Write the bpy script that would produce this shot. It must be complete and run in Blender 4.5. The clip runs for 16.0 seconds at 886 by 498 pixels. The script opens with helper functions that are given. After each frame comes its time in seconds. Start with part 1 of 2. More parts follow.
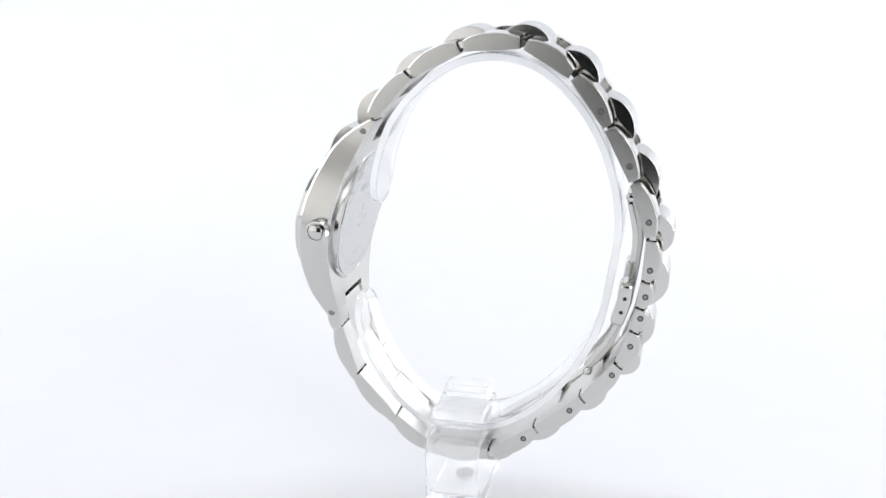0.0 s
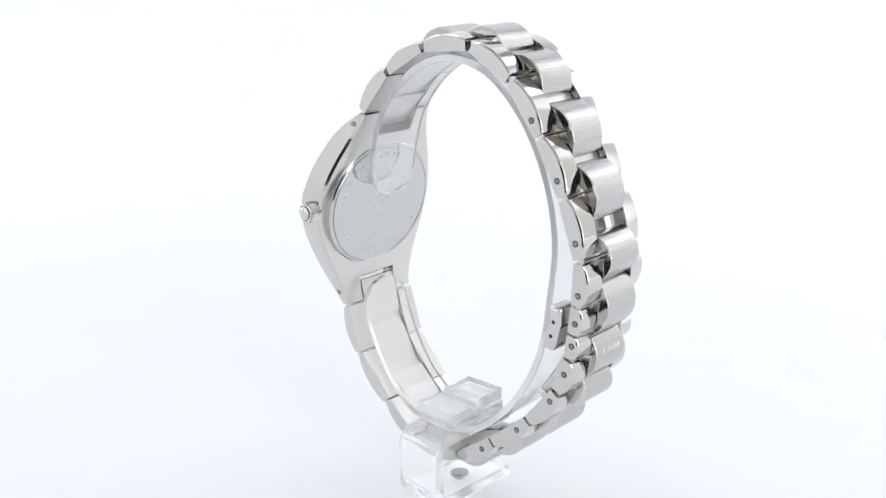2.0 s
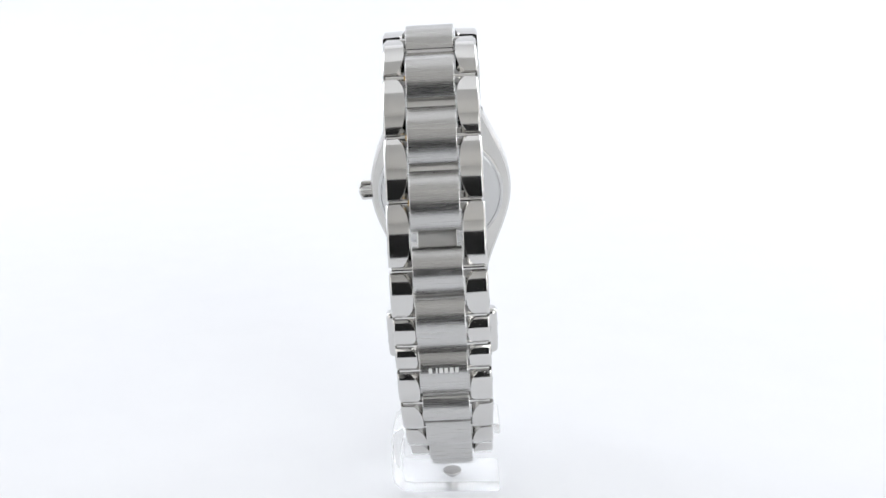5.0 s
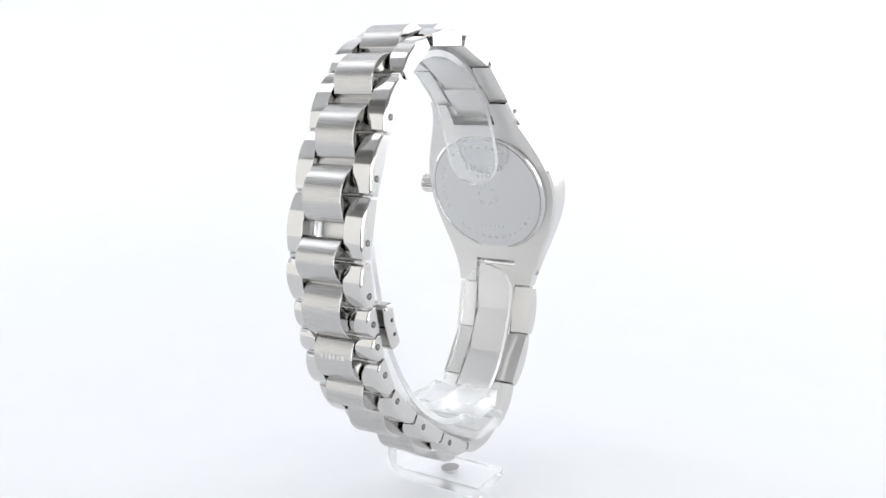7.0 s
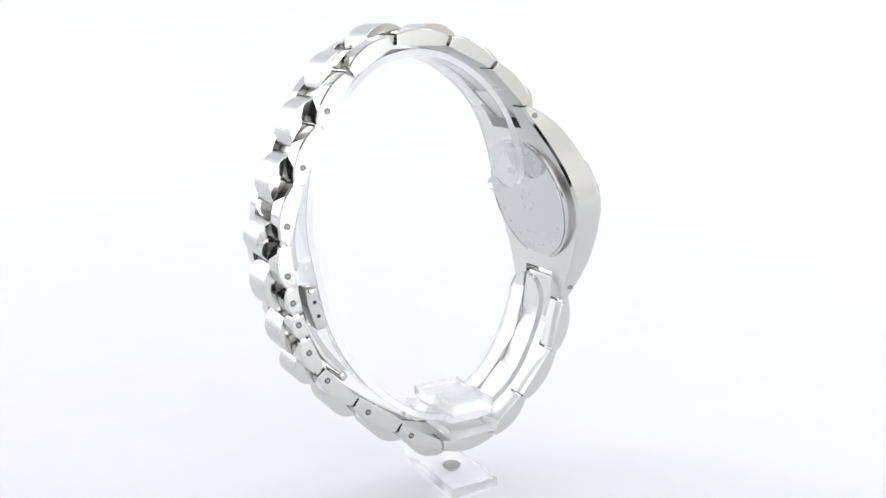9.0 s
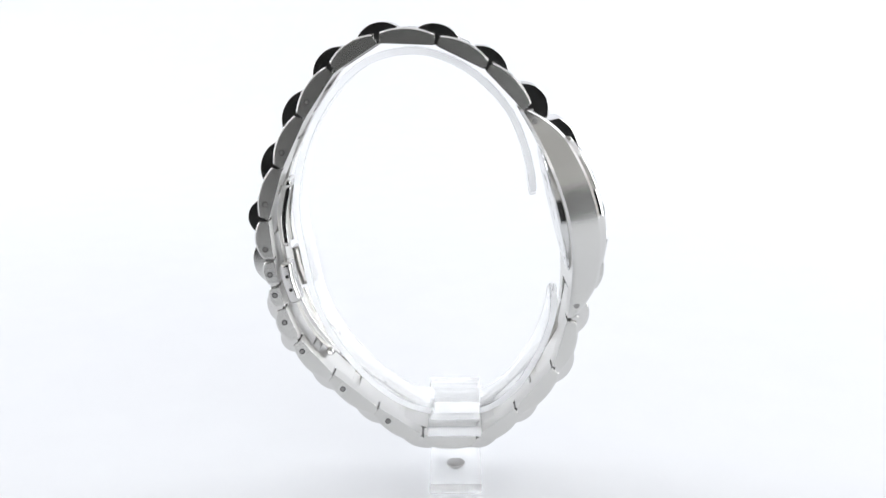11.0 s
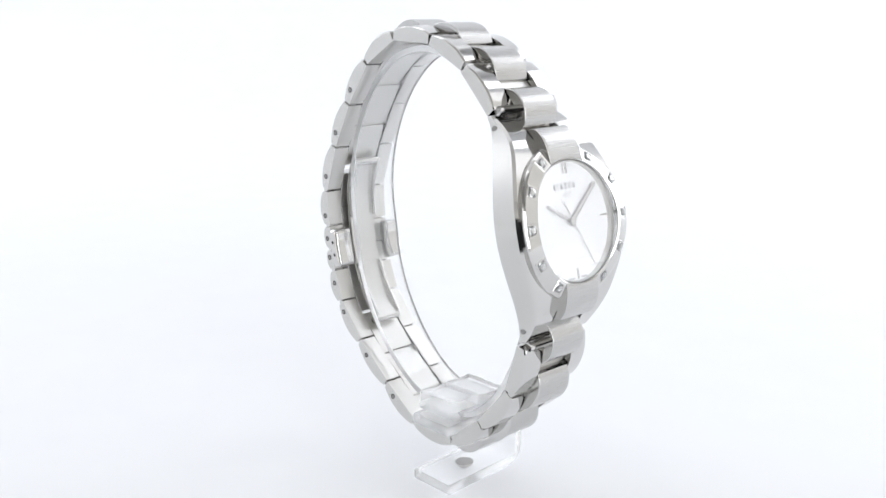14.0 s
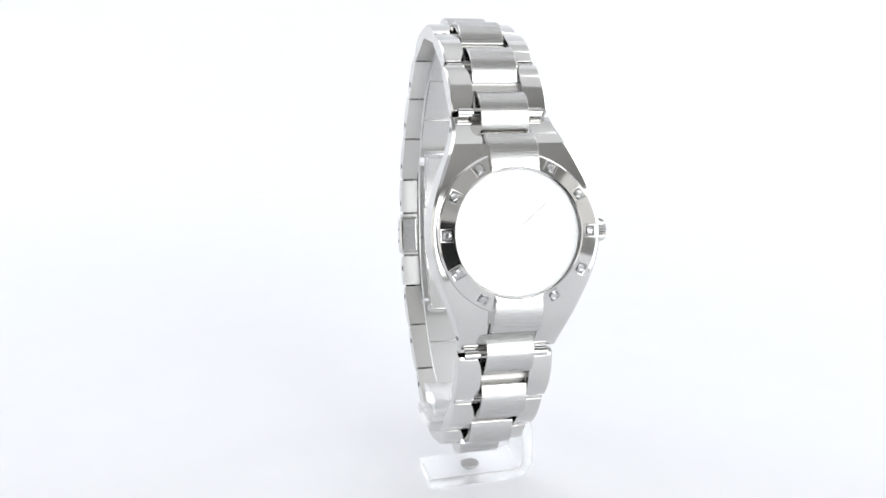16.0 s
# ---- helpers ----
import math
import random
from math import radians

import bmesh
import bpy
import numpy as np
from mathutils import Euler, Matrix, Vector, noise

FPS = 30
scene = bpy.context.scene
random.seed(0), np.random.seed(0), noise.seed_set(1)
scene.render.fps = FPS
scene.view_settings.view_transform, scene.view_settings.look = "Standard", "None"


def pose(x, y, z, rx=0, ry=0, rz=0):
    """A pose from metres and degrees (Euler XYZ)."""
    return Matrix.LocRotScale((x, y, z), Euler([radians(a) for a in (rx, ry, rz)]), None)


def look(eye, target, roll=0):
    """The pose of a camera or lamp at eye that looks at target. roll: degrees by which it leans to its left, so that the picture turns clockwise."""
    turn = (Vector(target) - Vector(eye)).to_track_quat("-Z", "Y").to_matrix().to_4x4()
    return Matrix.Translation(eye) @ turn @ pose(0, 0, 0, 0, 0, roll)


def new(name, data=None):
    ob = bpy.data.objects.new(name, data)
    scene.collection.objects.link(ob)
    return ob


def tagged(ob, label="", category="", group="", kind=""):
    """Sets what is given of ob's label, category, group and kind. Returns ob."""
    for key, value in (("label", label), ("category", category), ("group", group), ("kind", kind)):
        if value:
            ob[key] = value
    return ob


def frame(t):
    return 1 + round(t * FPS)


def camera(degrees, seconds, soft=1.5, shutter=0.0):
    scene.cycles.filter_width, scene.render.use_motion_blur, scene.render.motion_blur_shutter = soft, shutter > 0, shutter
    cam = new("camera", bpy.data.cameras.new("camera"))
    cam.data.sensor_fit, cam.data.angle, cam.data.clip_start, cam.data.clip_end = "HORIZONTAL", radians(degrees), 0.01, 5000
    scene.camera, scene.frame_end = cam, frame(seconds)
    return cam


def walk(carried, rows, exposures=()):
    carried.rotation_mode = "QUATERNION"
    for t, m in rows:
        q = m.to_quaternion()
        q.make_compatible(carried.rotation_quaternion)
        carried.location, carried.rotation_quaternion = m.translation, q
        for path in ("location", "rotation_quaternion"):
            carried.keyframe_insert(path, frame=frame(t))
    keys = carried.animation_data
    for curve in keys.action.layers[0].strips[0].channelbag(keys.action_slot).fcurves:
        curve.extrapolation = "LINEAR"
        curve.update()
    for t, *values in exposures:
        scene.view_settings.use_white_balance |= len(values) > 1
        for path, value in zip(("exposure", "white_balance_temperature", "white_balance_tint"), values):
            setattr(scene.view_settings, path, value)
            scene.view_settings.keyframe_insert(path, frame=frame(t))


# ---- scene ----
from math import cos, sin, pi, sqrt, atan2

# ------------------------------------------------------------------ camera: stands still before the turning watch
cam = camera(48.5, 16.0, soft=1.5)
EYE = Vector((-0.0032, -0.185, 0.0992))
AIM = EYE + Vector((0, cos(radians(-15.16)), sin(radians(-15.16))))
walk(cam, [(0.0, look(EYE, AIM, -0.915)), (16.0, look(EYE, AIM, -0.915))], exposures=[(0.0, -0.135), (16.0, -0.135)])

# ------------------------------------------------------------------ light: white photo table in a dim studio room
world = bpy.data.worlds.new("studio_air")
scene.world = world
world.use_nodes = True
world.node_tree.nodes["Background"].inputs[0].default_value = (0.9, 0.95, 1.0, 1)
world.node_tree.nodes["Background"].inputs[1].default_value = 0.05


def softbox(name, eye, target, w, h, power, colour=(1.0, 0.985, 0.97)):
    lamp = bpy.data.lights.new(name, "AREA")
    lamp.shape, lamp.size, lamp.size_y, lamp.energy, lamp.color = "RECTANGLE", w, h, power, colour
    ob = new(name, lamp)
    ob.matrix_world = look(eye, target)
    return ob


COOL = (0.947, 0.964, 1.0)
softbox("softbox_top", (0.0, 0.38, 0.95), (0, 0.38, 0), 1.0, 1.0, 2.1, COOL)
softbox("softbox_left", (-0.5, -0.36, 0.17), (0, 0.0, 0.1), 0.70, 0.46, 1.15, (1.0, 0.99, 0.97))
softbox("softbox_right", (0.62, -0.14, 0.28), (0, 0.0, 0.1), 0.6, 0.64, 1.0, (1.0, 0.99, 0.97))
softbox("softbox_rim_left", (-0.70, 0.45, 0.385), (0, 0.0, 0.385), 0.50, 0.70, 2.6, COOL)
softbox("softbox_rim_right", (0.66, 0.50, 0.355), (0, 0.0, 0.355), 0.50, 0.70, 2.9, COOL)
softbox("softbox_back_left", (-0.55, 0.30, 0.85), (0.05, 0.85, 0.35), 0.4, 0.4, 1.2, COOL)
softbox("softbox_back_right", (0.55, 0.30, 0.85), (-0.05, 0.85, 0.35), 0.4, 0.4, 1.2, COOL)
softbox("softbox_front", (0.425, -0.64, 0.20), (0, 0, 0.06), 0.46, 0.56, 4.1, (0.95, 0.975, 1.0))
# added fill without a known source: brightens walls and ceiling for the reflections
softbox("fill_uplight", (0.0, -1.5, 0.5), (0, -1.3, 2.0), 0.6, 0.6, 14.0)

# ------------------------------------------------------------------ materials


def material(name, colour, rough, metal=0.0, **more):
    m = bpy.data.materials.new(name)
    m.use_nodes = True
    b = m.node_tree.nodes["Principled BSDF"]
    b.inputs["Base Color"].default_value = (*colour, 1)
    b.inputs["Roughness"].default_value = rough
    b.inputs["Metallic"].default_value = metal
    for key, value in more.items():
        b.inputs[key.replace("_", " ")].default_value = value
    return m


def grain(m, scale, strength, distance, stretch=(1, 1, 1), rough=None, tint=None, detail=3.0):
    """Fine relief and, where given, a spread of roughness and of colour."""
    t = m.node_tree
    b = t.nodes["Principled BSDF"]
    co, mp, nz = t.nodes.new("ShaderNodeTexCoord"), t.nodes.new("ShaderNodeMapping"), t.nodes.new("ShaderNodeTexNoise")
    mp.inputs["Scale"].default_value = stretch
    nz.inputs["Scale"].default_value, nz.inputs["Detail"].default_value = scale, detail
    t.links.new(co.outputs["Object"], mp.inputs["Vector"])
    t.links.new(mp.outputs["Vector"], nz.inputs["Vector"])
    if strength:
        bp = t.nodes.new("ShaderNodeBump")
        bp.inputs["Strength"].default_value, bp.inputs["Distance"].default_value = strength, distance
        t.links.new(nz.outputs["Fac"], bp.inputs["Height"])
        t.links.new(bp.outputs["Normal"], b.inputs["Normal"])
    if rough:
        r = t.nodes.new("ShaderNodeMapRange")
        r.inputs["To Min"].default_value, r.inputs["To Max"].default_value = rough
        t.links.new(nz.outputs["Fac"], r.inputs["Value"])
        t.links.new(r.outputs["Result"], b.inputs["Roughness"])
    if tint:
        mx = t.nodes.new("ShaderNodeMix")
        mx.data_type = "RGBA"
        mx.inputs["A"].default_value, mx.inputs["B"].default_value = (*tint[0], 1), (*tint[1], 1)
        t.links.new(nz.outputs["Fac"], mx.inputs["Factor"])
        t.links.new(mx.outputs["Result"], b.inputs["Base Color"])
    return m


def along(m):
    """Turns the long side of the gloss along the bracelet, across the brush marks."""
    t = m.node_tree
    tan = t.nodes.new("ShaderNodeTangent")
    tan.direction_type, tan.axis = "RADIAL", "X"
    t.links.new(tan.outputs["Tangent"], t.nodes["Principled BSDF"].inputs["Tangent"])
    return m


POLISHED = grain(material("polished_steel", (0.63, 0.622, 0.608), 0.08, 1.0), 900, 0.0, 0, rough=(0.07, 0.13))
BRUSHED = along(grain(material("brushed_steel", (0.54, 0.535, 0.525), 0.32, 1.0, Anisotropic=0.5), 5000, 0.10, 0.00003, (0.03, 1.6, 1.6), rough=(0.19, 0.33)))
BRUSHED_CASE = grain(material("brushed_case_steel", (0.62, 0.615, 0.595), 0.24, 1.0), 1200, 0.0, 0, rough=(0.235, 0.28))
SATIN = grain(material("satin_steel", (0.67, 0.66, 0.64), 0.25, 1.0), 700, 0.05, 0.00003, (0.3, 1, 1), rough=(0.28, 0.42))
BACK_STEEL = grain(material("case_back_steel", (0.60, 0.60, 0.595), 0.16, 1.0), 500, 0.03, 0.00003, rough=(0.1, 0.2))
# dark steel for small pins; on the link cores it paints the gaps' shade
DARK_SHADED_STEEL = grain(material("shaded_raw_steel", (0.30, 0.295, 0.29), 0.4, 1.0), 600, 0.05, 0.00003, rough=(0.3, 0.5))
BRASS = grain(material("brass_sleeve", (0.62, 0.44, 0.18), 0.25, 1.0), 900, 0.0, 0, rough=(0.2, 0.35))
# near-black that paints the shade of pin holes and grooves
HOLE_SHADE = material("hole_shade_black", (0.03, 0.03, 0.03), 0.5, 0.6)
FAINT = grain(material("faint_engraving", (0.575, 0.575, 0.57), 0.25, 1.0), 400, 0.0, 0, rough=(0.22, 0.36))
ETCH = material("etched_steel", (0.5, 0.49, 0.48), 0.45, 1.0)
FROSTED_MARK = grain(material("frosted_steel_mark", (0.72, 0.72, 0.71), 0.5, 1.0), 900, 0.0, 0, rough=(0.45, 0.6))
PEARL = grain(material("mother_of_pearl", (0.86, 0.86, 0.87), 0.25), 160, 0.0, 0, (1, 1, 0.6), tint=((0.57, 0.58, 0.605), (0.69, 0.685, 0.69)), detail=1.0)
HAND_STEEL = grain(material("neutral_hand_steel", (0.66, 0.66, 0.67), 0.2, 1.0), 900, 0.0, 0, rough=(0.14, 0.24))
PRINT = material("grey_print", (0.28, 0.28, 0.30), 0.5)
ACRYLIC = grain(material("clear_acrylic", (0.985, 0.99, 0.995), 0.02, 0.0, IOR=1.30, Transmission_Weight=0.90), 120, 0.0, 0, rough=(0.0, 0.04))
HAZY = grain(material("handled_acrylic", (0.985, 0.99, 0.995), 0.05, 0.0, IOR=1.27, Transmission_Weight=0.80), 260, 0.08, 0.0004, rough=(0.03, 0.16))
FROSTED = grain(material("frosted_acrylic_edge", (0.97, 0.975, 0.98), 0.35, 0.0, IOR=1.2, Transmission_Weight=0.68), 300, 0.1, 0.0002, rough=(0.25, 0.5))
CRYSTAL = material("sapphire_crystal", (1, 1, 1), 0.0, 0.0, IOR=1.77, Transmission_Weight=1.0)
DIAMOND = material("cut_diamond", (0.95, 0.96, 0.97), 0.0, 0.0, IOR=2.2, Transmission_Weight=0.85)
PAPER = grain(material("white_paper", (0.86, 0.87, 0.89), 0.75), 60, 0.02, 0.0003, tint=((0.84, 0.85, 0.875), (0.87, 0.88, 0.90)))
WALL = grain(material("white_wall", (0.74, 0.74, 0.73), 0.8), 5, 0.1, 0.004, tint=((0.72, 0.72, 0.71), (0.77, 0.77, 0.76)))
SCREEN_BLACK = grain(material("black_screen", (0.02, 0.02, 0.02), 0.9), 40, 0.2, 0.004, tint=((0.015, 0.015, 0.015), (0.03, 0.03, 0.03)))
TABLE = grain(material("grey_table", (0.12, 0.12, 0.12), 0.5), 20, 0.05, 0.001, tint=((0.1, 0.1, 0.1), (0.14, 0.14, 0.14)))

# ------------------------------------------------------------------ mesh helpers (millimetres in, metres out)
MM = 0.001


def finish(name, bm, mats, parent=None, label="", bevel=0.0, sharp=20.0, sort=None, segments=2):
    """Links a bmesh built in millimetres as one mesh object."""
    bmesh.ops.remove_doubles(bm, verts=bm.verts, dist=1e-4)
    bmesh.ops.recalc_face_normals(bm, faces=bm.faces)
    if bevel:
        edges = [e for e in bm.edges if len(e.link_faces) == 2 and e.calc_face_angle(0) > radians(38)]
        bmesh.ops.bevel(bm, geom=edges, offset=bevel, offset_type="OFFSET", segments=segments, profile=0.5, affect="EDGES", clamp_overlap=True)
    for f in bm.faces:
        f.smooth = True
        if sort:
            f.material_index = sort(f)
    for e in bm.edges:
        if len(e.link_faces) == 2 and e.calc_face_angle(0) > radians(36 if bevel else sharp):
            e.smooth = False
    bmesh.ops.scale(bm, vec=(MM, MM, MM), verts=bm.verts)
    me = bpy.data.meshes.new(name)
    bm.to_mesh(me)
    bm.free()
    for m in (mats if isinstance(mats, (list, tuple)) else [mats]):
        me.materials.append(m)
    ob = new(name, me)
    if bevel:
        flat = ob.modifiers.new("flat_shading", "WEIGHTED_NORMAL")  # keeps broad faces flat beside their rounded edges
        flat.keep_sharp, flat.weight = True, 80
    if parent:
        ob.parent = parent
    if label:
        tagged(ob, label)
    return ob


def loft(bm, rings, close=True):
    """Skins rings of points of equal count, with end caps."""
    made = [[bm.verts.new(p) for p in ring] for ring in rings]
    n = len(made[0])
    for a, b in zip(made, made[1:]):
        for i in range(n):
            bm.faces.new((a[i], a[(i + 1) % n], b[(i + 1) % n], b[i]))
    if close:
        bm.faces.new(made[0][::-1])
        bm.faces.new(made[-1])
    return made


def lathe(bm, profile, n, closed=True, bend=None):
    """Turns (r, h) points about the local h axis: points (x, v, h)."""
    rings = []
    for k in range(n):
        a = 2 * pi * k / n
        rings.append([bm.verts.new((r * cos(a), r * sin(a), h + (bend(r * sin(a)) if bend else 0))) for r, h in profile])
    m = len(profile)
    for k in range(n):
        a, b = rings[k], rings[(k + 1) % n]
        for i in range(m if closed else m - 1):
            bm.faces.new((a[i], a[(i + 1) % m], b[(i + 1) % m], b[i]))
    return rings


def disc_solid(bm, r, h0, h1, n, bend=None, rows=1):
    """A round plate between h0 and h1, its skin bent along v."""
    radii = [r * (i + 1) / rows for i in range(rows)]
    for h, flip in ((h0, True), (h1, False)):
        c = bm.verts.new((0, 0, h + (bend(0) if bend else 0)))
        last = None
        for q in radii:
            ring = [bm.verts.new((q * cos(2 * pi * k / n), q * sin(2 * pi * k / n), h + (bend(q * sin(2 * pi * k / n)) if bend else 0))) for k in range(n)]
            for k in range(n):
                j = (k + 1) % n
                bm.faces.new((c, ring[k], ring[j]) if last is None else (last[k], ring[k], ring[j], last[j]))
            last = ring
        if flip:
            low = last
    for k in range(n):
        j = (k + 1) % n
        bm.faces.new((low[k], low[j], last[j], last[k]))


def box(bm, x0, x1, y0, y1, z0, z1):
    loft(bm, [[(x0, y0, z), (x1, y0, z), (x1, y1, z), (x0, y1, z)] for z in (z0, z1)])


def rod(bm, p, q, r, n=12):
    """A straight round rod from p to q."""
    p, q = Vector(p), Vector(q)
    turn = (q - p).to_track_quat("Z", "Y").to_matrix()
    loft(bm, [[c + turn @ Vector((r * cos(2 * pi * k / n), r * sin(2 * pi * k / n), 0)) for k in range(n)] for c in (p, q)])


def move(bm, m, verts=None):
    bmesh.ops.transform(bm, matrix=m, verts=verts or bm.verts)


# ------------------------------------------------------------------ the place: white sweep on a table, in a room
def sweep():
    bm = bmesh.new()
    prof = [(-230, 0), (300, 0), (520, 0)]
    prof += [(520 + 330 * sin(radians(a)), 330 - 330 * cos(radians(a))) for a in range(8, 91, 8)]
    prof += [(850, 1500)]
    top = [bm.verts.new((-1100, y, z)) for y, z in prof], [bm.verts.new((1100, y, z)) for y, z in prof]
    for i in range(len(prof) - 1):
        bm.faces.new((top[0][i], top[1][i], top[1][i + 1], top[0][i + 1]))
    bmesh.ops.solidify(bm, geom=bm.faces, thickness=3)
    ob = finish("ground", bm, PAPER)
    return tagged(ob, "seamless white paper sweep curving up behind the watch", "backdrop", kind="structure")


def room():
    for name, (x0, x1, y0, y1, z0, z1), mat in (
        ("floor", (-2200, 2200, -2200, 2200, -860, -800), WALL),
        ("wall_north", (-2200, 2200, 2200, 2300, -800, 1900), WALL),
        ("wall_south", (-2200, 2200, -2300, -2200, -800, 1900), WALL),
        ("wall_west", (-2300, -2200, -2300, 2300, -800, 1900), WALL),
        ("wall_east", (2200, 2300, -2300, 2300, -800, 1900), WALL),
        # white reflector boards added at the sides, unseen, to whiten the steel flanks
        ("wall_paper_west", (-900, -880, -120, 840, 0, 1450), PAPER),
        ("wall_paper_east", (880, 900, 100, 840, 0, 1450), PAPER),
        # black screens added out of view to give the steel its dark reflections
        ("wall_low", (-305, 270, -1130, -1100, -800, 520), SCREEN_BLACK),
        ("wall_low_side", (-580, -305, -1130, -1100, -800, -15), SCREEN_BLACK),
        ("ceiling", (-2300, 2300, -2300, 2300, 1900, 1960), WALL),
    ):
        bm = bmesh.new()
        box(bm, x0, x1, y0, y1, z0, z1)
        tagged(finish(name, bm, mat), ("added unseen black reflection-screen " if mat is SCREEN_BLACK else "added unseen plain white studio ") + name.split("_")[0], name.split("_")[0], kind="structure")
    bm = bmesh.new()
    box(bm, -1150, 1150, -240, 1000, -60, -4)
    for x in (-1080, 1080):
        for y in (-180, 940):
            box(bm, x - 30, x + 30, y - 30, y + 30, -800, -60)
    tagged(finish("photo_table", bm, TABLE), "dark grey table under the white paper", "table")


sweep()
room()

# ------------------------------------------------------------------ the wristwatch
watch = tagged(new("wristwatch"), "ladies steel wristwatch with gem-set bezel, closed on a clear stand", "wristwatch")

# joints of the closed bracelet along its inner face, (depth, height) in mm, from the upper lugs round to the lower ones
JOINTS = [(-12.2, 77.9), (-5.0, 85.5), (4.0, 90.0), (14.3, 90.5), (22.5, 85.4), (28.4, 76.9), (33.0, 67.6), (36.1, 57.9), (35.5, 50.3),
          (34.7, 45.3), (33.8, 40.8), (31.3, 34.3), (25.0, 27.1), (16.4, 20.0), (7.7, 14.1), (-3.1, 13.9), (-10.6, 19.8), (-17.8, 28.3), (-20.6, 38.0)]
J = [Vector(p) for p in JOINTS]
LINKS = len(J) - 1


def half_width(i):
    """Half the bracelet's width at side link i: it narrows away from the case."""
    k = min(i, LINKS - 1 - i)
    return (8.7, 8.35, 8.05)[k] if k < 3 else 7.75


def centre_half(i):
    k = min(i, LINKS - i)
    return (4.3, 4.2, 4.08, 3.98)[k] if k < 4 else 3.9


def on_path(mid, d):
    """From (x, along, outward) to the watch's space at a point of the side view, along d."""
    n = Vector((-d.y, d.x))
    return Matrix(((1, 0, 0, 0), (0, d.x, n.x, mid.x), (0, d.y, n.y, mid.y), (0, 0, 0, 1)))


def side_link(i, side):
    a, b = J[i], J[i + 1]
    d = (b - a).normalized()
    h = (b - a).length / 2 - 0.22
    w, c = half_width(i), centre_half(i) + 0.12
    short = h < 3.0
    end, rise = (2.15, 1.0 if i < 3 else 1.15) if not short else (2.05, 0.8)
    bm = bmesh.new()
    rings = []
    for k in range(13):
        u = -1 + k / 6
        top = end + rise * (1 - abs(u) ** 2.1)
        inner = c + (w - c - 1.1) * (0.3 if min(i, LINKS - 1 - i) < 3 else 0.5) * abs(u) ** 3.5
        ledge = top - 0.03 - (top - 0.9) * abs(u) ** 2
        # a lens-shaped upper face, hollow facets down to the centre link, and a narrow chamfer to the flank
        rings.append([(side * (c + 0.15), u * h, 0), (side * w, u * h, 0), (side * w, u * h, top - 0.42), (side * (w - 0.3), u * h, top - 0.12),
                      (side * (inner + 0.15), u * h, top), (side * (c + 0.12), u * h, ledge)])
    loft(bm, rings)
    move(bm, on_path((a + b) / 2, d))
    return finish("side_link", bm, [POLISHED, BRUSHED_CASE, SATIN], watch, bevel=0.12,
                  sort=lambda f: 1 if abs(f.normal.x) > 0.97 and f.calc_center_median().x * f.normal.x > 0 else (2 if f.normal.yz.dot(Vector((-d.y, d.x))) < -0.9 else 0))


def centre_link(i, long=None, shift=0.0, peak=4.9):
    p = J[i]
    prev, nxt = J[max(i - 1, 0)], J[min(i + 1, LINKS)]
    if i == 0:
        prev = p - Vector((cos(radians(46)), sin(radians(46)))) * 9
    if i == LINKS:
        nxt = p + Vector((-0.05, 1.0)) * 9
    d = (nxt - prev).normalized()
    n = Vector((-d.y, d.x))
    h = long or min((p - prev).length, (nxt - p).length) * 0.47
    w = centre_half(i)
    bm = bmesh.new()
    rings = []
    for k in range(17):
        u = -1 + k / 8
        top = peak - 2.4 * abs(u) ** 2.3
        rings.append([(-w, u * h, 0.25), (w, u * h, 0.25), (w, u * h, top), (-w, u * h, top)])
    loft(bm, rings)
    sag = min((prev - p).dot(n), 0) * 0.07 + min((nxt - p).dot(n), 0) * 0.07
    move(bm, on_path(p + d * shift + n * sag, d))
    return finish("centre_link", bm, [POLISHED, BRUSHED, SATIN], watch, bevel=0.14, segments=3,
                  sort=lambda f: 1 if f.normal.yz.dot(n) > 0.35 and abs(f.normal.x) < 0.3 else (2 if f.normal.yz.dot(n) < -0.8 else 0))


for i in range(LINKS):
    for side in (-1, 1):
        side_link(i, side)
# bars that tie the two halves of each link, seen in the gaps between the centre links
for i in range(LINKS):
    if i in (6, 8, 9):
        continue
    d = (J[i + 1] - J[i]).normalized()
    c = centre_half(i)
    bm = bmesh.new()
    box(bm, -c, c, -1.1, 1.1, 0.95, 1.9)
    move(bm, on_path((J[i] + J[i + 1]) / 2, d))
    finish("cross_bar", bm, SATIN, watch, bevel=0.15)
for i in range(LINKS + 1):
    if i == 9:
        continue
    if i == 7:
        centre_link(i, 3.7, 0.2)
    elif i == 8:
        centre_link(i, 4.6, 0.9)
    elif i == 10:
        name_plate = centre_link(i, 4.2, 0.4, 4.4)
    else:
        centre_link(i, peak=4.2 if 0 < i < 4 else 4.6 if i == 4 else 4.9)

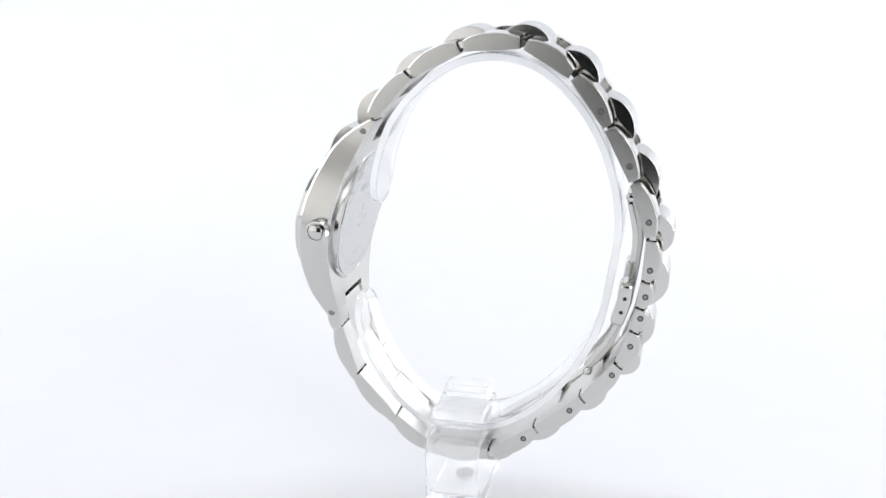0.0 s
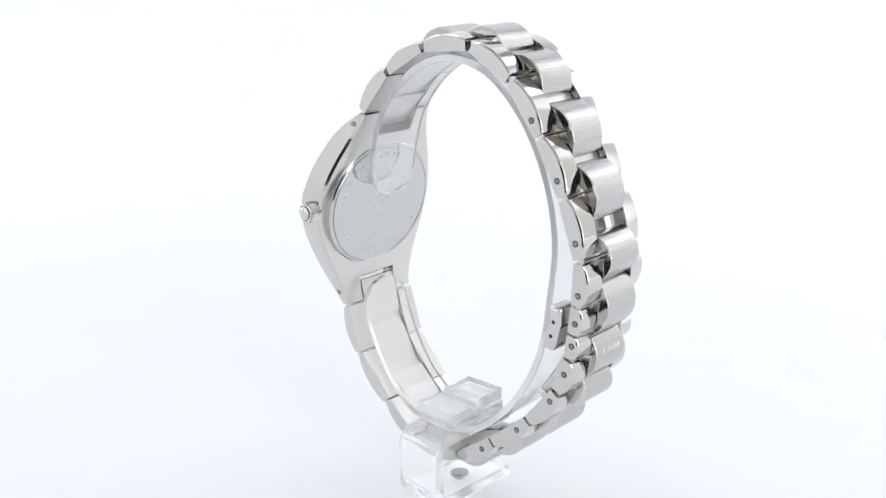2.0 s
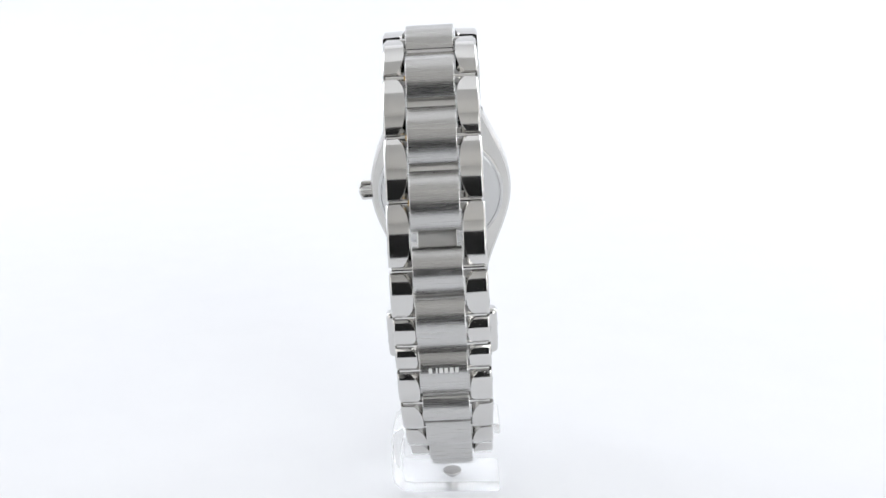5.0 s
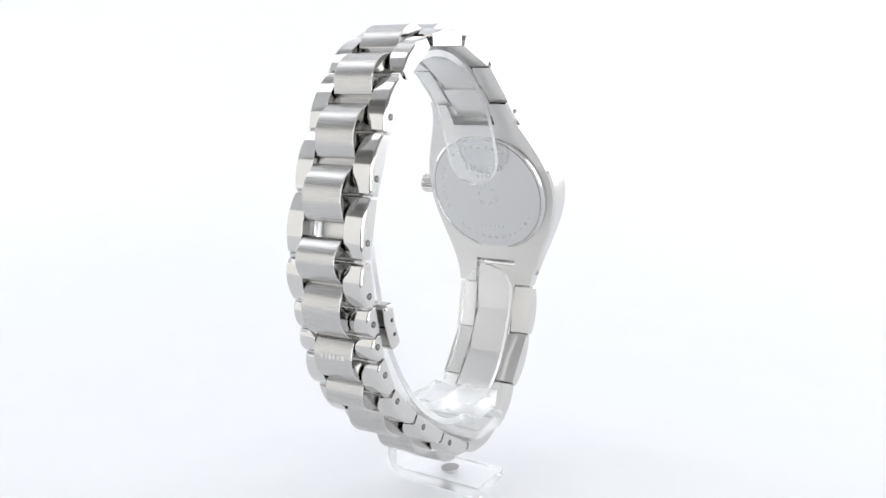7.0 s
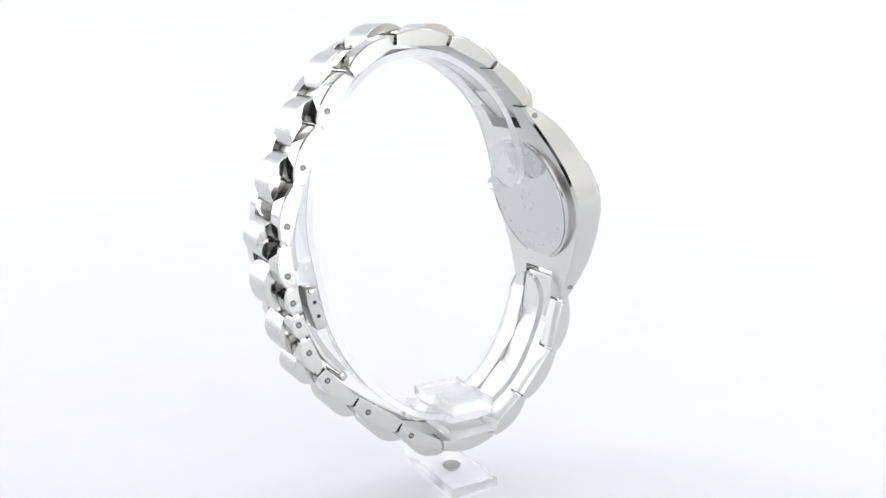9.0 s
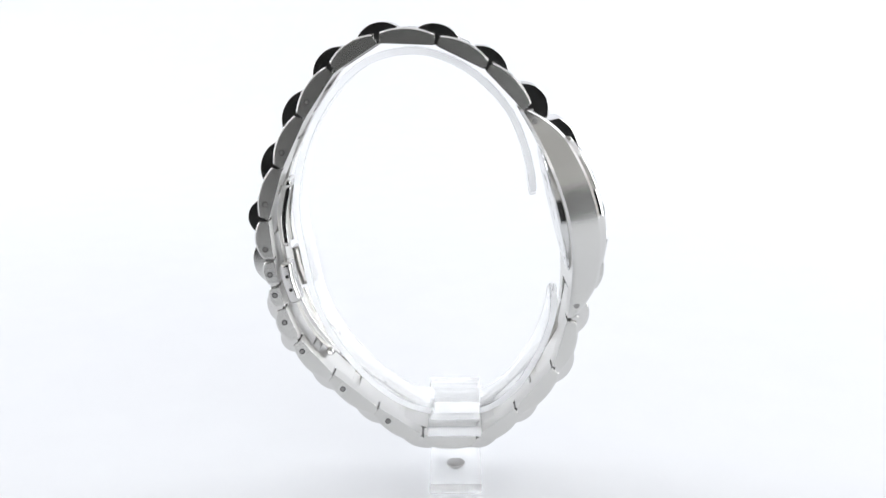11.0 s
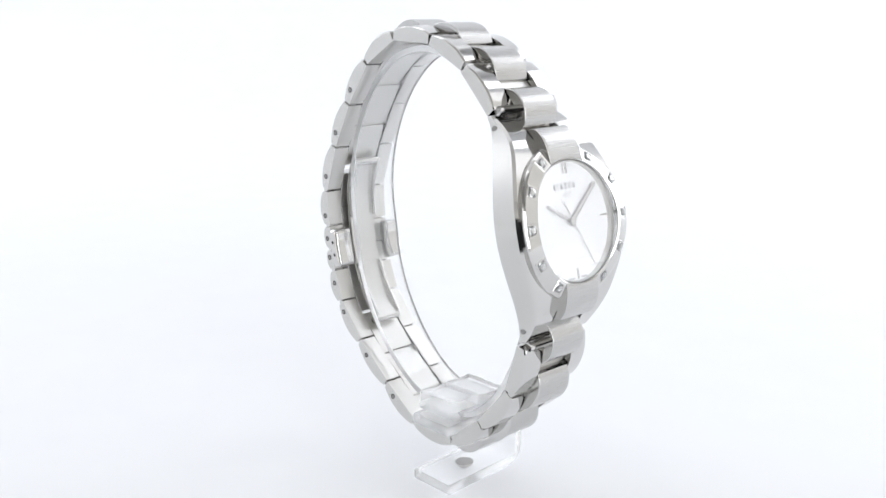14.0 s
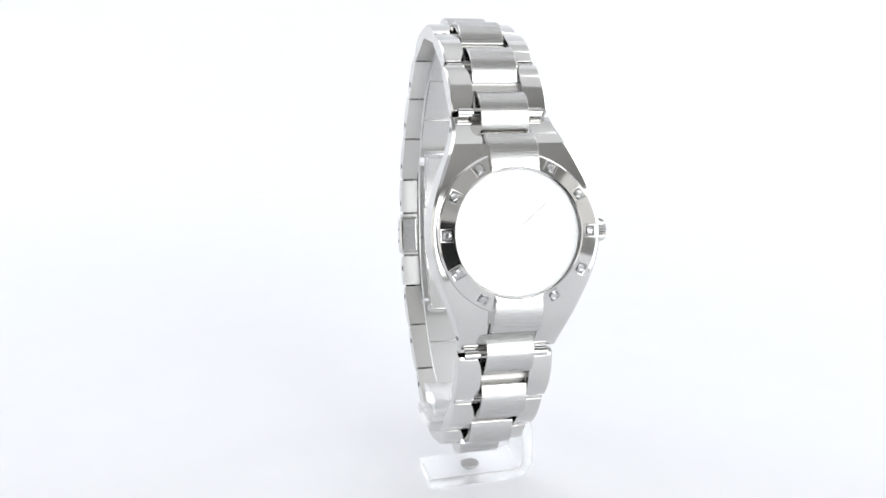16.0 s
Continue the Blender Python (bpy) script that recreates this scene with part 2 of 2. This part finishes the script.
# spring bars that join the links, and the small screw heads in the sides of the links
for i in range(LINKS + 1):
    d = (J[min(i + 1, LINKS)] - J[max(i - 1, 0)]).normalized()
    at_case = i in (0, LINKS)
    c = J[i] + Vector((-d.y, d.x)) * (1.7 if at_case else 1.2)
    w = half_width(min(i, LINKS - 1)) - (1.1 if at_case else 0.45)
    bm = bmesh.new()
    rod(bm, (-w, *c), (w, *c), 0.85 if at_case else 0.58, 18)
    finish("spring_bar", bm, POLISHED, watch)
    if i in (4, 5, 6):
        bm = bmesh.new()
        rod(bm, (centre_half(i) + 0.1, *c), (centre_half(i) + 0.4, *c), 0.6, 12)
        finish("pin_sleeve", bm, BRASS, watch, "small brass sleeve on the link pin")
    # core in dark colour that stands in for shade in the gap
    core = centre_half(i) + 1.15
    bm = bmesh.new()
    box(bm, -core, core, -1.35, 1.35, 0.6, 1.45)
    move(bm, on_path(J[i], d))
    finish("link_core", bm, DARK_SHADED_STEEL, watch, "steel core between the links, coloured dark as gap shade", bevel=0.1)
for i in (4, 5, 6, 7, 8, 9, 10, 11, 12, 13):
    d = (J[i + 1] - J[i]).normalized()
    n = Vector((-d.y, d.x))
    c = J[i] + (J[i + 1] - J[i]) * (0.72 if i < 8 else 0.55 if i < 9 else 0.4 if i < 11 else 0.22 if i < 12 else 0.30) + n * 1.35
    for side in (-1, 1):
        w = half_width(i)
        bm = bmesh.new()
        # the raised black ring paints the shade of a groove; nothing is cut in
        lathe(bm, [(0.36, 0.05), (0.55, 0.05), (0.55, -0.3), (0.36, -0.3)], 16)
        disc_solid(bm, 0.38, -0.25, 0.03, 16)
        move(bm, Matrix.Translation((side * (w + 0.02), *c)) @ Euler((0, radians(90 * side), 0)).to_matrix().to_4x4())
        finish("link_pin", bm, [HOLE_SHADE, DARK_SHADED_STEEL], watch, "small round pin end in the link's side", sort=lambda f: 0 if abs(f.normal.x) > 0.9 and (f.calc_center_median().yz - c).length > 0.36 else 1)

# ------------------------------------------------------------------ case: local x across, v to twelve o'clock, h out of the dial
TILT = 13.0
FACE = Matrix.Translation((0.3, -25.1, 60.1)) @ Matrix(((1, 0, 0, 0), (0, sin(radians(TILT)), -cos(radians(TILT)), 0), (0, cos(radians(TILT)), sin(radians(TILT)), 0), (0, 0, 0, 1)))


def case_half(v):
    return 9.0 + 5.9 * (0.5 + 0.5 * cos(pi * min(abs(v) / 20.0, 1.0))) ** 0.76


def case_top(v):
    u = abs(v)
    return 0.3 - 0.0128 * u * u - (0.05 * (u - 13.0) ** 2 if u > 13.0 else 0)


def case_low(v):
    return -5.6 - 0.0088 * v * v


def watch_case():
    bm = bmesh.new()

    def section(v, inner=None):
        w, t, b = case_half(v), case_top(v), case_low(v)
        if inner is None:
            q = sqrt(11.1 ** 2 - v * v) if abs(v) < 11.0 else 0.5
            deep = -2.0 if abs(v) < 11.0 else t - 0.01
            return [(-w, v, b + 0.5), (-w + 0.45, v, b), (w - 0.45, v, b), (w, v, b + 0.5), (w, v, t - 0.45), (w - 0.45, v, t), (q, v, t), (q, v, deep), (-q, v, deep), (-q, v, t), (-w + 0.45, v, t), (-w, v, t - 0.45)]
        return [(inner[0], v, b), (inner[1] * (w - 0.45), v, b), (inner[1] * w, v, b + 0.5), (inner[1] * w, v, t - 0.45), (inner[1] * (w - 0.45), v, t), (inner[0], v, t)]

    out = FACE.to_3x3() @ Vector((0, 0, 1))
    look_of = lambda f: 1 if abs(f.normal.x) > 0.72 and abs(f.normal.dot(out)) < 0.25 else (2 if f.normal.dot(out) < -0.8 else 0)
    loft(bm, [section(-15.4 + 30.8 * k / 28) for k in range(29)])
    move(bm, FACE)
    finish("case", bm, [POLISHED, BRUSHED_CASE, SATIN], watch, "steel case with flared brushed flanks and polished top", sharp=24, sort=look_of)
    for end in (-1, 1):
        for side in (-1, 1):
            bm = bmesh.new()
            loft(bm, [section(end * (15.405 + 4.895 * k / 7), (side * 4.6, side)) for k in range(8)])
            move(bm, FACE)
            finish("lug", bm, [POLISHED, BRUSHED_CASE, SATIN], watch, sharp=24, sort=look_of)


watch_case()


def saddle(v):
    return 1.3 - 1.5 * (v / 11.0) ** 2


bm = bmesh.new()
lathe(bm, [(11.05, -0.6), (11.05, 0.2), (11.25, 0.33), (13.7, -0.08), (13.98, -0.24), (14.08, -0.52), (14.08, -3.2), (11.05, -3.2)], 96, bend=saddle)
move(bm, FACE)
bezel = finish("bezel", bm, POLISHED, watch, "polished steel bezel set with ten gems", sharp=12)


def end_link(sign):
    bm = bmesh.new()
    rings = []
    for k in range(13):
        x = -4.4 + 8.8 * k / 12
        v0 = sqrt(11.15 ** 2 - x * x)
        prof = []
        for q in range(9):
            v = v0 + (17.1 - v0) * q / 8
            u = (v - 9.6) / 7.5
            prof.append((x, sign * v, 0.42 - 0.6 * u - 2.1 * max(u, 0) ** 4))
        rings.append([(x, sign * 17.1, -6.3), (x, sign * v0, -1.5)] + prof)
    loft(bm, rings)
    move(bm, FACE)
    out = FACE.to_3x3() @ Vector((0, 0, 1))
    return finish("end_link", bm, [POLISHED, BRUSHED], watch, "brushed centre end link against the bezel", bevel=0.2,
                  sort=lambda f: 1 if f.normal.dot(out) > 0.4 and abs(f.normal.x) < 0.4 else 0)


end_link(1), end_link(-1)

# gems in square settings, all hours but six and twelve
for hour in (1, 2, 3, 4, 5, 7, 8, 9, 10, 11):
    a = radians(90 - 30 * hour)
    r = 12.5
    at = Vector((r * cos(a), r * sin(a), saddle(r * sin(a)) + 0.03))
    slope = atan2(-3.0 * r * sin(a) / 121.0 * 1.0, 1)
    seat = FACE @ Matrix.Translation(at) @ Matrix.Rotation(slope, 4, "X") @ Matrix.Rotation(a, 4, "Z") @ Matrix.Rotation(radians(7), 4, "Y")
    bm = bmesh.new()
    loft(bm, [[(sx * q, sy * q, z) for sx, sy in ((-1, -1), (1, -1), (1, 1), (-1, 1))] for q, z in ((1.14, -0.5), (1.14, 0.08), (1.06, 0.13), (0.96, 0.11), (0.84, -0.1), (0.4, -0.35))])
    move(bm, seat)
    setting = finish("gem_setting", bm, POLISHED, bezel, "square polished gem setting", sharp=20)
    bm = bmesh.new()
    rings = []
    for corner, mid, z in ((0.10, 0.10, -0.42), (1.16, 0.84, 0.02), (1.16, 0.84, 0.07), (0.62, 0.70, 0.24), (0.30, 0.42, 0.31)):
        rings.append([((mid if k % 2 == 0 else corner) * cos(radians(45 * k)), (mid if k % 2 == 0 else corner) * sin(radians(45 * k)), z) for k in range(8)])
    loft(bm, rings)
    move(bm, seat)
    finish("gem", bm, DIAMOND, setting, "small clear square-cut gem", sharp=5)

# dial, inner ring, crystal
DIAL = -1.1
bm = bmesh.new()
disc_solid(bm, 11.08, DIAL - 0.5, DIAL, 72)
move(bm, FACE)
dial = finish("dial", bm, PEARL, watch, "white mother-of-pearl dial")
bm = bmesh.new()
lathe(bm, [(10.5, DIAL + 0.01), (11.0, 0.2), (11.04, 0.2), (11.04, DIAL - 0.3), (10.5, DIAL - 0.3)], 96)
move(bm, FACE)
finish("inner_ring", bm, SATIN, watch, "sloped steel ring round the dial", sharp=30)
bm = bmesh.new()
disc_solid(bm, 11.03, -0.55, 0.10, 72, bend=lambda v: 0.55 - 0.45 * (v / 11.0) ** 2, rows=8)
move(bm, FACE)
crystal = finish("crystal", bm, CRYSTAL, watch, "clear curved watch crystal")
crystal.visible_shadow = False


def plate(name, x0, x1, v0, v1, h0, h1, mat, parent, label="", turn=0.0, bevel=0.0):
    bm = bmesh.new()
    box(bm, x0, x1, v0, v1, h0, h1)
    move(bm, FACE @ Matrix.Rotation(radians(turn), 4, "Z"))
    return finish(name, bm, mat, parent, label, bevel=bevel)


for x in (-0.42, 0.42):
    plate("hour_marker", x - 0.17, x + 0.17, 8.5, 10.35, DIAL, DIAL + 0.22, POLISHED, dial, "polished steel baton marker", bevel=0.05)
for turn, long in ((180, 1.95), (-90, 1.9), (90, 0.9)):
    plate("hour_marker", -0.16, 0.16, 10.3 - long, 10.3, DIAL, DIAL + 0.22, POLISHED, dial, "polished steel baton marker", turn, 0.05)
# maker's mark as plain bars, minute print at the lower edge as bars
for k in range(6):
    x = -3.45 + k * 1.13 - (0.35 if k > 1 else 0)
    plate("mark_bar", x, x + (0.22 if k == 1 else 0.62), 5.8, 6.9, DIAL, DIAL + 0.012, PRINT, dial, "plain dark grey bar of print")
for x in (-2.6, 0.9):
    plate("print_bar", x, x + 1.7, -10.25, -9.95, DIAL, DIAL + 0.012, PRINT, dial, "tiny dark bar of print")
curve = bpy.data.curves.new("year", "FONT")
curve.body, curve.size, curve.align_x, curve.align_y, curve.extrude = "1853", 1.35, "CENTER", "CENTER", 0.006
carrier = new("year_carrier", curve)
bpy.context.view_layer.update()
me = bpy.data.meshes.new_from_object(carrier.evaluated_get(bpy.context.evaluated_depsgraph_get()))
bpy.data.objects.remove(carrier)
bm = bmesh.new()
bm.from_mesh(me)
move(bm, FACE @ Matrix.Translation((-0.1, 4.75, DIAL + 0.01)))
finish("year_print", bm, PRINT, dial, "the year 1853 in small grey figures")


def hand(name, length, tail, w0, w1, turn, h, label):
    bm = bmesh.new()
    low = [(-w0, -tail), (w0, -tail), (w1, length - w1), (0, length), (-w1, length - w1)]
    ridge = [(-w0 * 0.35, -tail), (w0 * 0.35, -tail), (w1 * 0.35, length - w1), (0, length - 0.1), (-w1 * 0.35, length - w1)]
    loft(bm, [[(x, v, h) for x, v in low], [(x, v, h + 0.06) for x, v in low], [(x, v, h + 0.17) for x, v in ridge]])
    disc_solid(bm, 0.9 if name != "second_hand" else 0.7, h - 0.02, h + 0.16, 24)
    move(bm, FACE @ Matrix.Rotation(radians(turn), 4, "Z"))
    return finish(name, bm, HAND_STEEL, watch, label)


hand("hour_hand", 6.9, 0.6, 0.37, 0.37, 61, DIAL + 0.25, "polished steel hour hand near ten")
hand("minute_hand", 9.8, 0.6, 0.40, 0.36, -51, DIAL + 0.45, "polished steel minute hand")
hand("second_hand", 9.5, 4.2, 0.13, 0.06, -152, DIAL + 0.62, "thin steel second hand")

# crown with a fluted rim
bm = bmesh.new()
rings = []
for x, r, f in ((13.4, 1.6, 0), (14.35, 1.6, 0), (14.4, 2.0, 1), (16.55, 2.05, 1), (16.9, 1.92, 0.4), (16.98, 1.62, 0), (16.72, 1.5, 0), (16.72, 1.36, 0), (17.2, 1.28, 0), (17.42, 0.9, 0), (17.5, 0.4, 0)):
    rings.append([(x, r * (1 - 0.09 * f * (k % 2)) * cos(2 * pi * k / 56), r * (1 - 0.09 * f * (k % 2)) * sin(2 * pi * k / 56) - 3.9) for k in range(56)])
loft(bm, rings)
move(bm, FACE)
finish("crown", bm, POLISHED, watch, "small fluted steel winding crown", sharp=22)

# case back with faint engraving
bm = bmesh.new()
lathe(bm, [(13.2, -5.2), (13.2, -6.75), (12.95, -7.0), (12.6, -7.0), (12.5, -6.85), (12.3, -6.85), (12.25, -7.05), (0.01, -7.05), (0.01, -5.2)], 96)
move(bm, FACE @ Matrix.Translation((0, -0.25, 0)))
case_back = finish("case_back", bm, BACK_STEEL, watch, "round satin steel case back with faint engraving", sharp=24)
for k in range(34):
    a = 120 + k * 9.2
    if a > 400:
        break
    bm = bmesh.new()
    box(bm, -0.45, 0.1 + 0.25 * (k % 3), 10.2, 10.8, -7.058, -7.04)
    move(bm, FACE @ Matrix.Rotation(radians(a), 4, "Z"))
    finish("engraved_bar", bm, FAINT, case_back)
for x0, x1, v0, v1 in ((-4.2, 4.2, 5.0, 6.4), (-2.0, 2.0, 3.4, 4.3), (-3.0, 3.0, -7.9, -7.5)):
    bm = bmesh.new()
    n = max(2, int((x1 - x0) / 0.9))
    for k in range(n):
        x = x0 + (x1 - x0) * k / n
        box(bm, x, x + 0.55 * (x1 - x0) / n, v0, v1, -7.062, -7.04)
    move(bm, FACE)
    finish("engraved_mark", bm, FAINT, case_back)
bm = bmesh.new()
for k in range(6):
    rod_a, rod_b = radians(60 * k), radians(60 * k + 35)
    r0, r1 = (1.2, 2.6) if k % 2 else (1.5, 2.2)
    loft(bm, [[(r0 * cos(rod_a), r0 * sin(rod_a) - 0.6, z), (r1 * cos(rod_a), r1 * sin(rod_a) - 0.6, z), (r1 * cos(rod_b), r1 * sin(rod_b) - 0.6, z)] for z in (-7.062, -7.04)])
move(bm, FACE)
finish("engraved_emblem", bm, FAINT, case_back)
# lug pins
for v in (18.0, -18.0):
    for side in (-1, 1):
        bm = bmesh.new()
        lathe(bm, [(0.4, 0.05), (0.6, 0.02), (0.6, -0.5), (0.4, -0.5)], 16)
        disc_solid(bm, 0.34, -0.4, 0.08, 16)
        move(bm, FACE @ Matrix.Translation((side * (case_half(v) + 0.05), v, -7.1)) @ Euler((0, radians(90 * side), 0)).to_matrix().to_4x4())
        finish("lug_pin", bm, DARK_SHADED_STEEL, watch, "small round lug pin end")

# maker's mark on the clasp's centre plate as plain raised bars
d = (J[11] - J[9]).normalized()
nrm = Vector((-d.y, d.x))
for k in range(6):
    x = -2.4 + k * 0.85
    bm = bmesh.new()
    x1 = x + (0.28 if k == 4 else 0.6)
    crest = [(v, 4.4 - 2.4 * abs(v / 4.2) ** 2.3) for v in (-2.4, -2.05, -1.7)]
    loft(bm, [[(x, v, z - 0.2), (x1, v, z - 0.2), (x1, v, z + 0.035), (x, v, z + 0.035)] for v, z in crest])
    move(bm, on_path(J[10] + d * 0.4, d))
    finish("mark_bar", bm, FROSTED_MARK, name_plate)


# ------------------------------------------------------------------ folding clasp inside the bracelet
def strip(bm, pts, half, thick, centre=0.0, round_ends=False):
    """A bent strip: pts along its outer face in side view, its thickness inwards."""
    rings = []
    count = len(pts)
    lengths = [0.0]
    for a, b in zip(pts, pts[1:]):
        lengths.append(lengths[-1] + (b - a).length)
    for k, p in enumerate(pts):
        d = (pts[min(k + 1, count - 1)] - pts[max(k - 1, 0)]).normalized()
        q = p - Vector((-d.y, d.x)) * thick
        w = half
        if round_ends:
            e = min(lengths[k], lengths[-1] - lengths[k])
            if e < half:
                w = max(sqrt(max(half * half - (half - e) ** 2, 0)), 0.5)
        rings.append([(centre - w, *p), (centre + w, *p), (centre + w, *q), (centre - w, *q)])
    loft(bm, rings)


def smooth(points, per=8):
    """A smooth line through points."""
    P = [Vector(p) for p in points]
    P = [2 * P[0] - P[1]] + P + [2 * P[-1] - P[-2]]
    out = []
    for i in range(1, len(P) - 2):
        for k in range(per):
            t = k / per
            out.append(0.5 * ((2 * P[i]) + (P[i + 1] - P[i - 1]) * t + (2 * P[i - 1] - 5 * P[i] + 4 * P[i + 1] - P[i + 2]) * t * t + (3 * P[i] - P[i - 1] - 3 * P[i + 1] + P[i + 2]) * t ** 3))
    return out + [P[-2]]


bm = bmesh.new()
strip(bm, smooth([(34.0, 64.2), (35.3, 58.2), (34.9, 52.0), (34.0, 46.0), (32.8, 41.8)]), 3.1, 0.9)
finish("clasp_blade", bm, SATIN, watch, "satin folding clasp blade", bevel=0.15)
bm = bmesh.new()
strip(bm, smooth([(33.8, 44.4), (32.1, 39.6), (29.5, 34.2), (25.7, 30.0)]), 3.1, 0.9)
finish("clasp_blade", bm, SATIN, watch, "satin folding clasp blade", bevel=0.15)
for side in (-1, 1):
    bm = bmesh.new()
    strip(bm, smooth([(33.4, 63.8), (34.6, 57.5), (34.3, 51.8)]), 0.35, 1.1, side * 2.85)
    finish("clasp_arm", bm, POLISHED, watch, "polished clasp side arm", bevel=0.2)
    bm = bmesh.new()
    strip(bm, smooth([(32.4, 41.6), (30.0, 36.4), (26.0, 30.8)]), 0.35, 1.0, side * 2.85)
    finish("clasp_arm", bm, POLISHED, watch, "polished clasp side arm", bevel=0.2)
    bm = bmesh.new()
    strip(bm, smooth([(34.4, 49.9), (33.9, 46.0), (32.6, 41.6)], 4), 2.2, 2.5, side * 6.8)
    finish("push_button", bm, POLISHED, watch, "polished clasp push button", bevel=0.8, segments=4)
    for c in ((32.9, 47.2), (32.3, 44.6)):
        bm = bmesh.new()
        rod(bm, (side * 8.8, *c), (side * 9.03, *c), 0.36, 14)
        finish("button_pin", bm, HOLE_SHADE, watch, "tiny dark pin end in the push button")
for c, w in (((33.0, 64.2), 3.5), ((26.0, 30.2), 3.5)):
    bm = bmesh.new()
    rod(bm, (-w, *c), (w, *c), 0.85, 20)
    finish("clasp_hinge", bm, POLISHED, watch, "round clasp hinge pin", bevel=0.35, segments=3)

# ------------------------------------------------------------------ clear acrylic display stand
LEAN = pose(0.00133, 0, -0.002, 0, 2.1, 0)  # the closed watch leans a little on its stand
LEAN_MM = pose(1.33, 0, -2.0, 0, 2.1, 0)
stand = tagged(new("display_stand"), "clear acrylic watch stand with a C-shaped ring", "display stand")
bm = bmesh.new()
ring = smooth([(-15.1, 61.0), (-13.9, 68.8), (-10.5, 77.6), (-4.5, 84.4), (2.7, 88.6), (10.2, 89.6), (18.0, 87.2), (25.1, 80.4), (29.9, 71.0), (31.9, 60.2),
               (30.7, 50.0), (28.8, 40.6), (25.0, 32.4), (19.3, 25.0), (12.2, 19.4), (5.0, 17.1), (-2.0, 17.1), (-6.8, 18.5), (-12.0, 23.0), (-16.2, 30.0), (-18.6, 36.6), (-19.3, 42.6)], 7)
strip(bm, ring, 5.6, 1.3, 0.8, True)
move(bm, LEAN_MM)
finish("ring", bm, [ACRYLIC, FROSTED], stand, "clear bent acrylic C ring", bevel=0.15, sort=lambda f: 1 if abs(f.normal.x) > 0.6 else 0)
bm = bmesh.new()
rings = []
foot = [(-7.6, 1.16), (0.0, 1.16), (9.6, 1.16), (11.6, 1.5), (12.7, 2.6), (13.0, 4.2), (13.0, 8.0), (13.0, 10.6), (12.6, 12.4), (11.3, 13.4), (9.4, 13.75), (0.0, 13.75), (-7.6, 13.75)]
path = [Vector(p) for p in foot]
for k, p in enumerate(path):
    d = (path[min(k + 1, len(path) - 1)] - path[max(k - 1, 0)]).normalized()
    n = Vector((-d.y, d.x)) * 1.1
    a, b = p + n, p - n
    rings.append([(a.x, -4.0, a.y), (a.x, 6.6, a.y), (b.x, 6.6, b.y), (b.x, -4.0, b.y)])
loft(bm, rings)
finish("foot", bm, HAZY, stand, "clear bent acrylic foot", bevel=0.45, segments=3)
def clamp_block(x0, x1, y0, y1, z0, z1, dip, seed):
    """A clear block with a dished top and a roughly cut outer end."""
    rnd = random.Random(seed)
    bm = bmesh.new()
    nx, ny = 5, 8
    rings = []
    for j in range(ny + 1):
        y = y0 + (y1 - y0) * j / ny
        row = []
        for i in range(nx + 1):
            u = i / nx
            cut = rnd.uniform(-0.25, 0.25) if j in (0, ny) else 0.0
            row.append((x0 + (x1 - x0) * u + (rnd.uniform(-0.2, 0.2) if i in (0, nx) else 0), y + cut, z1 - dip * 4 * u * (1 - u) * 0.5 + rnd.uniform(-0.07, 0.07)))
        rings.append(row + [(x1, y, z0), (x0, y, z0)])
    loft(bm, rings)
    move(bm, LEAN_MM)
    return finish("clamp_tab", bm, HAZY, stand, "clear acrylic clamp tab with a rough cut edge", bevel=0.12)


clamp_block(-8.4, -0.9, -3.6, 5.4, 18.9, 21.3, 0.5, 3)
clamp_block(-0.3, 6.6, -3.8, 6.2, 18.9, 20.9, 0.4, 5)
bm = bmesh.new()
box(bm, -8.2, 6.4, -3.6, 6.0, 17.4, 18.8)
move(bm, LEAN_MM)
finish("clamp_plate", bm, HAZY, stand, "clear acrylic clamp plate in the ring", bevel=0.3)
for piece in stand.children:
    piece.visible_shadow = False
bm = bmesh.new()
rod(bm, (2.0, 1.3, 1.5), (2.0, 1.3, 2.4), 1.9, 28)
screw = finish("screw", bm, ETCH, stand, "grey flat screw head in the foot", bevel=0.2)
bm = bmesh.new()
rod(bm, (2.0, 1.3, 0.08), (2.0, 1.3, 1.48), 0.95, 20)
finish("shank", bm, DARK_SHADED_STEEL, screw, bevel=0.1)

# ------------------------------------------------------------------ motion: the watch and its stand turn together, about 15 degrees a second
TURNS = [(0, -104.92), (2, -134.91), (4.2, -168.70), (6.3, -200.47), (8, -226.0), (9.2, -243.72), (11.3, -275.57), (13, -301.47), (14.5, -324.07), (16, -346.98)]


def turned(t):
    for (a, u), (b, v) in zip(TURNS, TURNS[1:]):
        if t <= b:
            return u + (v - u) * (t - a) / (b - a)


def motions():
    times = [k * 0.5 for k in range(33)]
    walk(watch, [(t, pose(0, 0, 0, 0, 0, turned(t)) @ LEAN) for t in times])
    walk(stand, [(t, pose(0, 0, 0, 0, 0, turned(t))) for t in times])


motions()
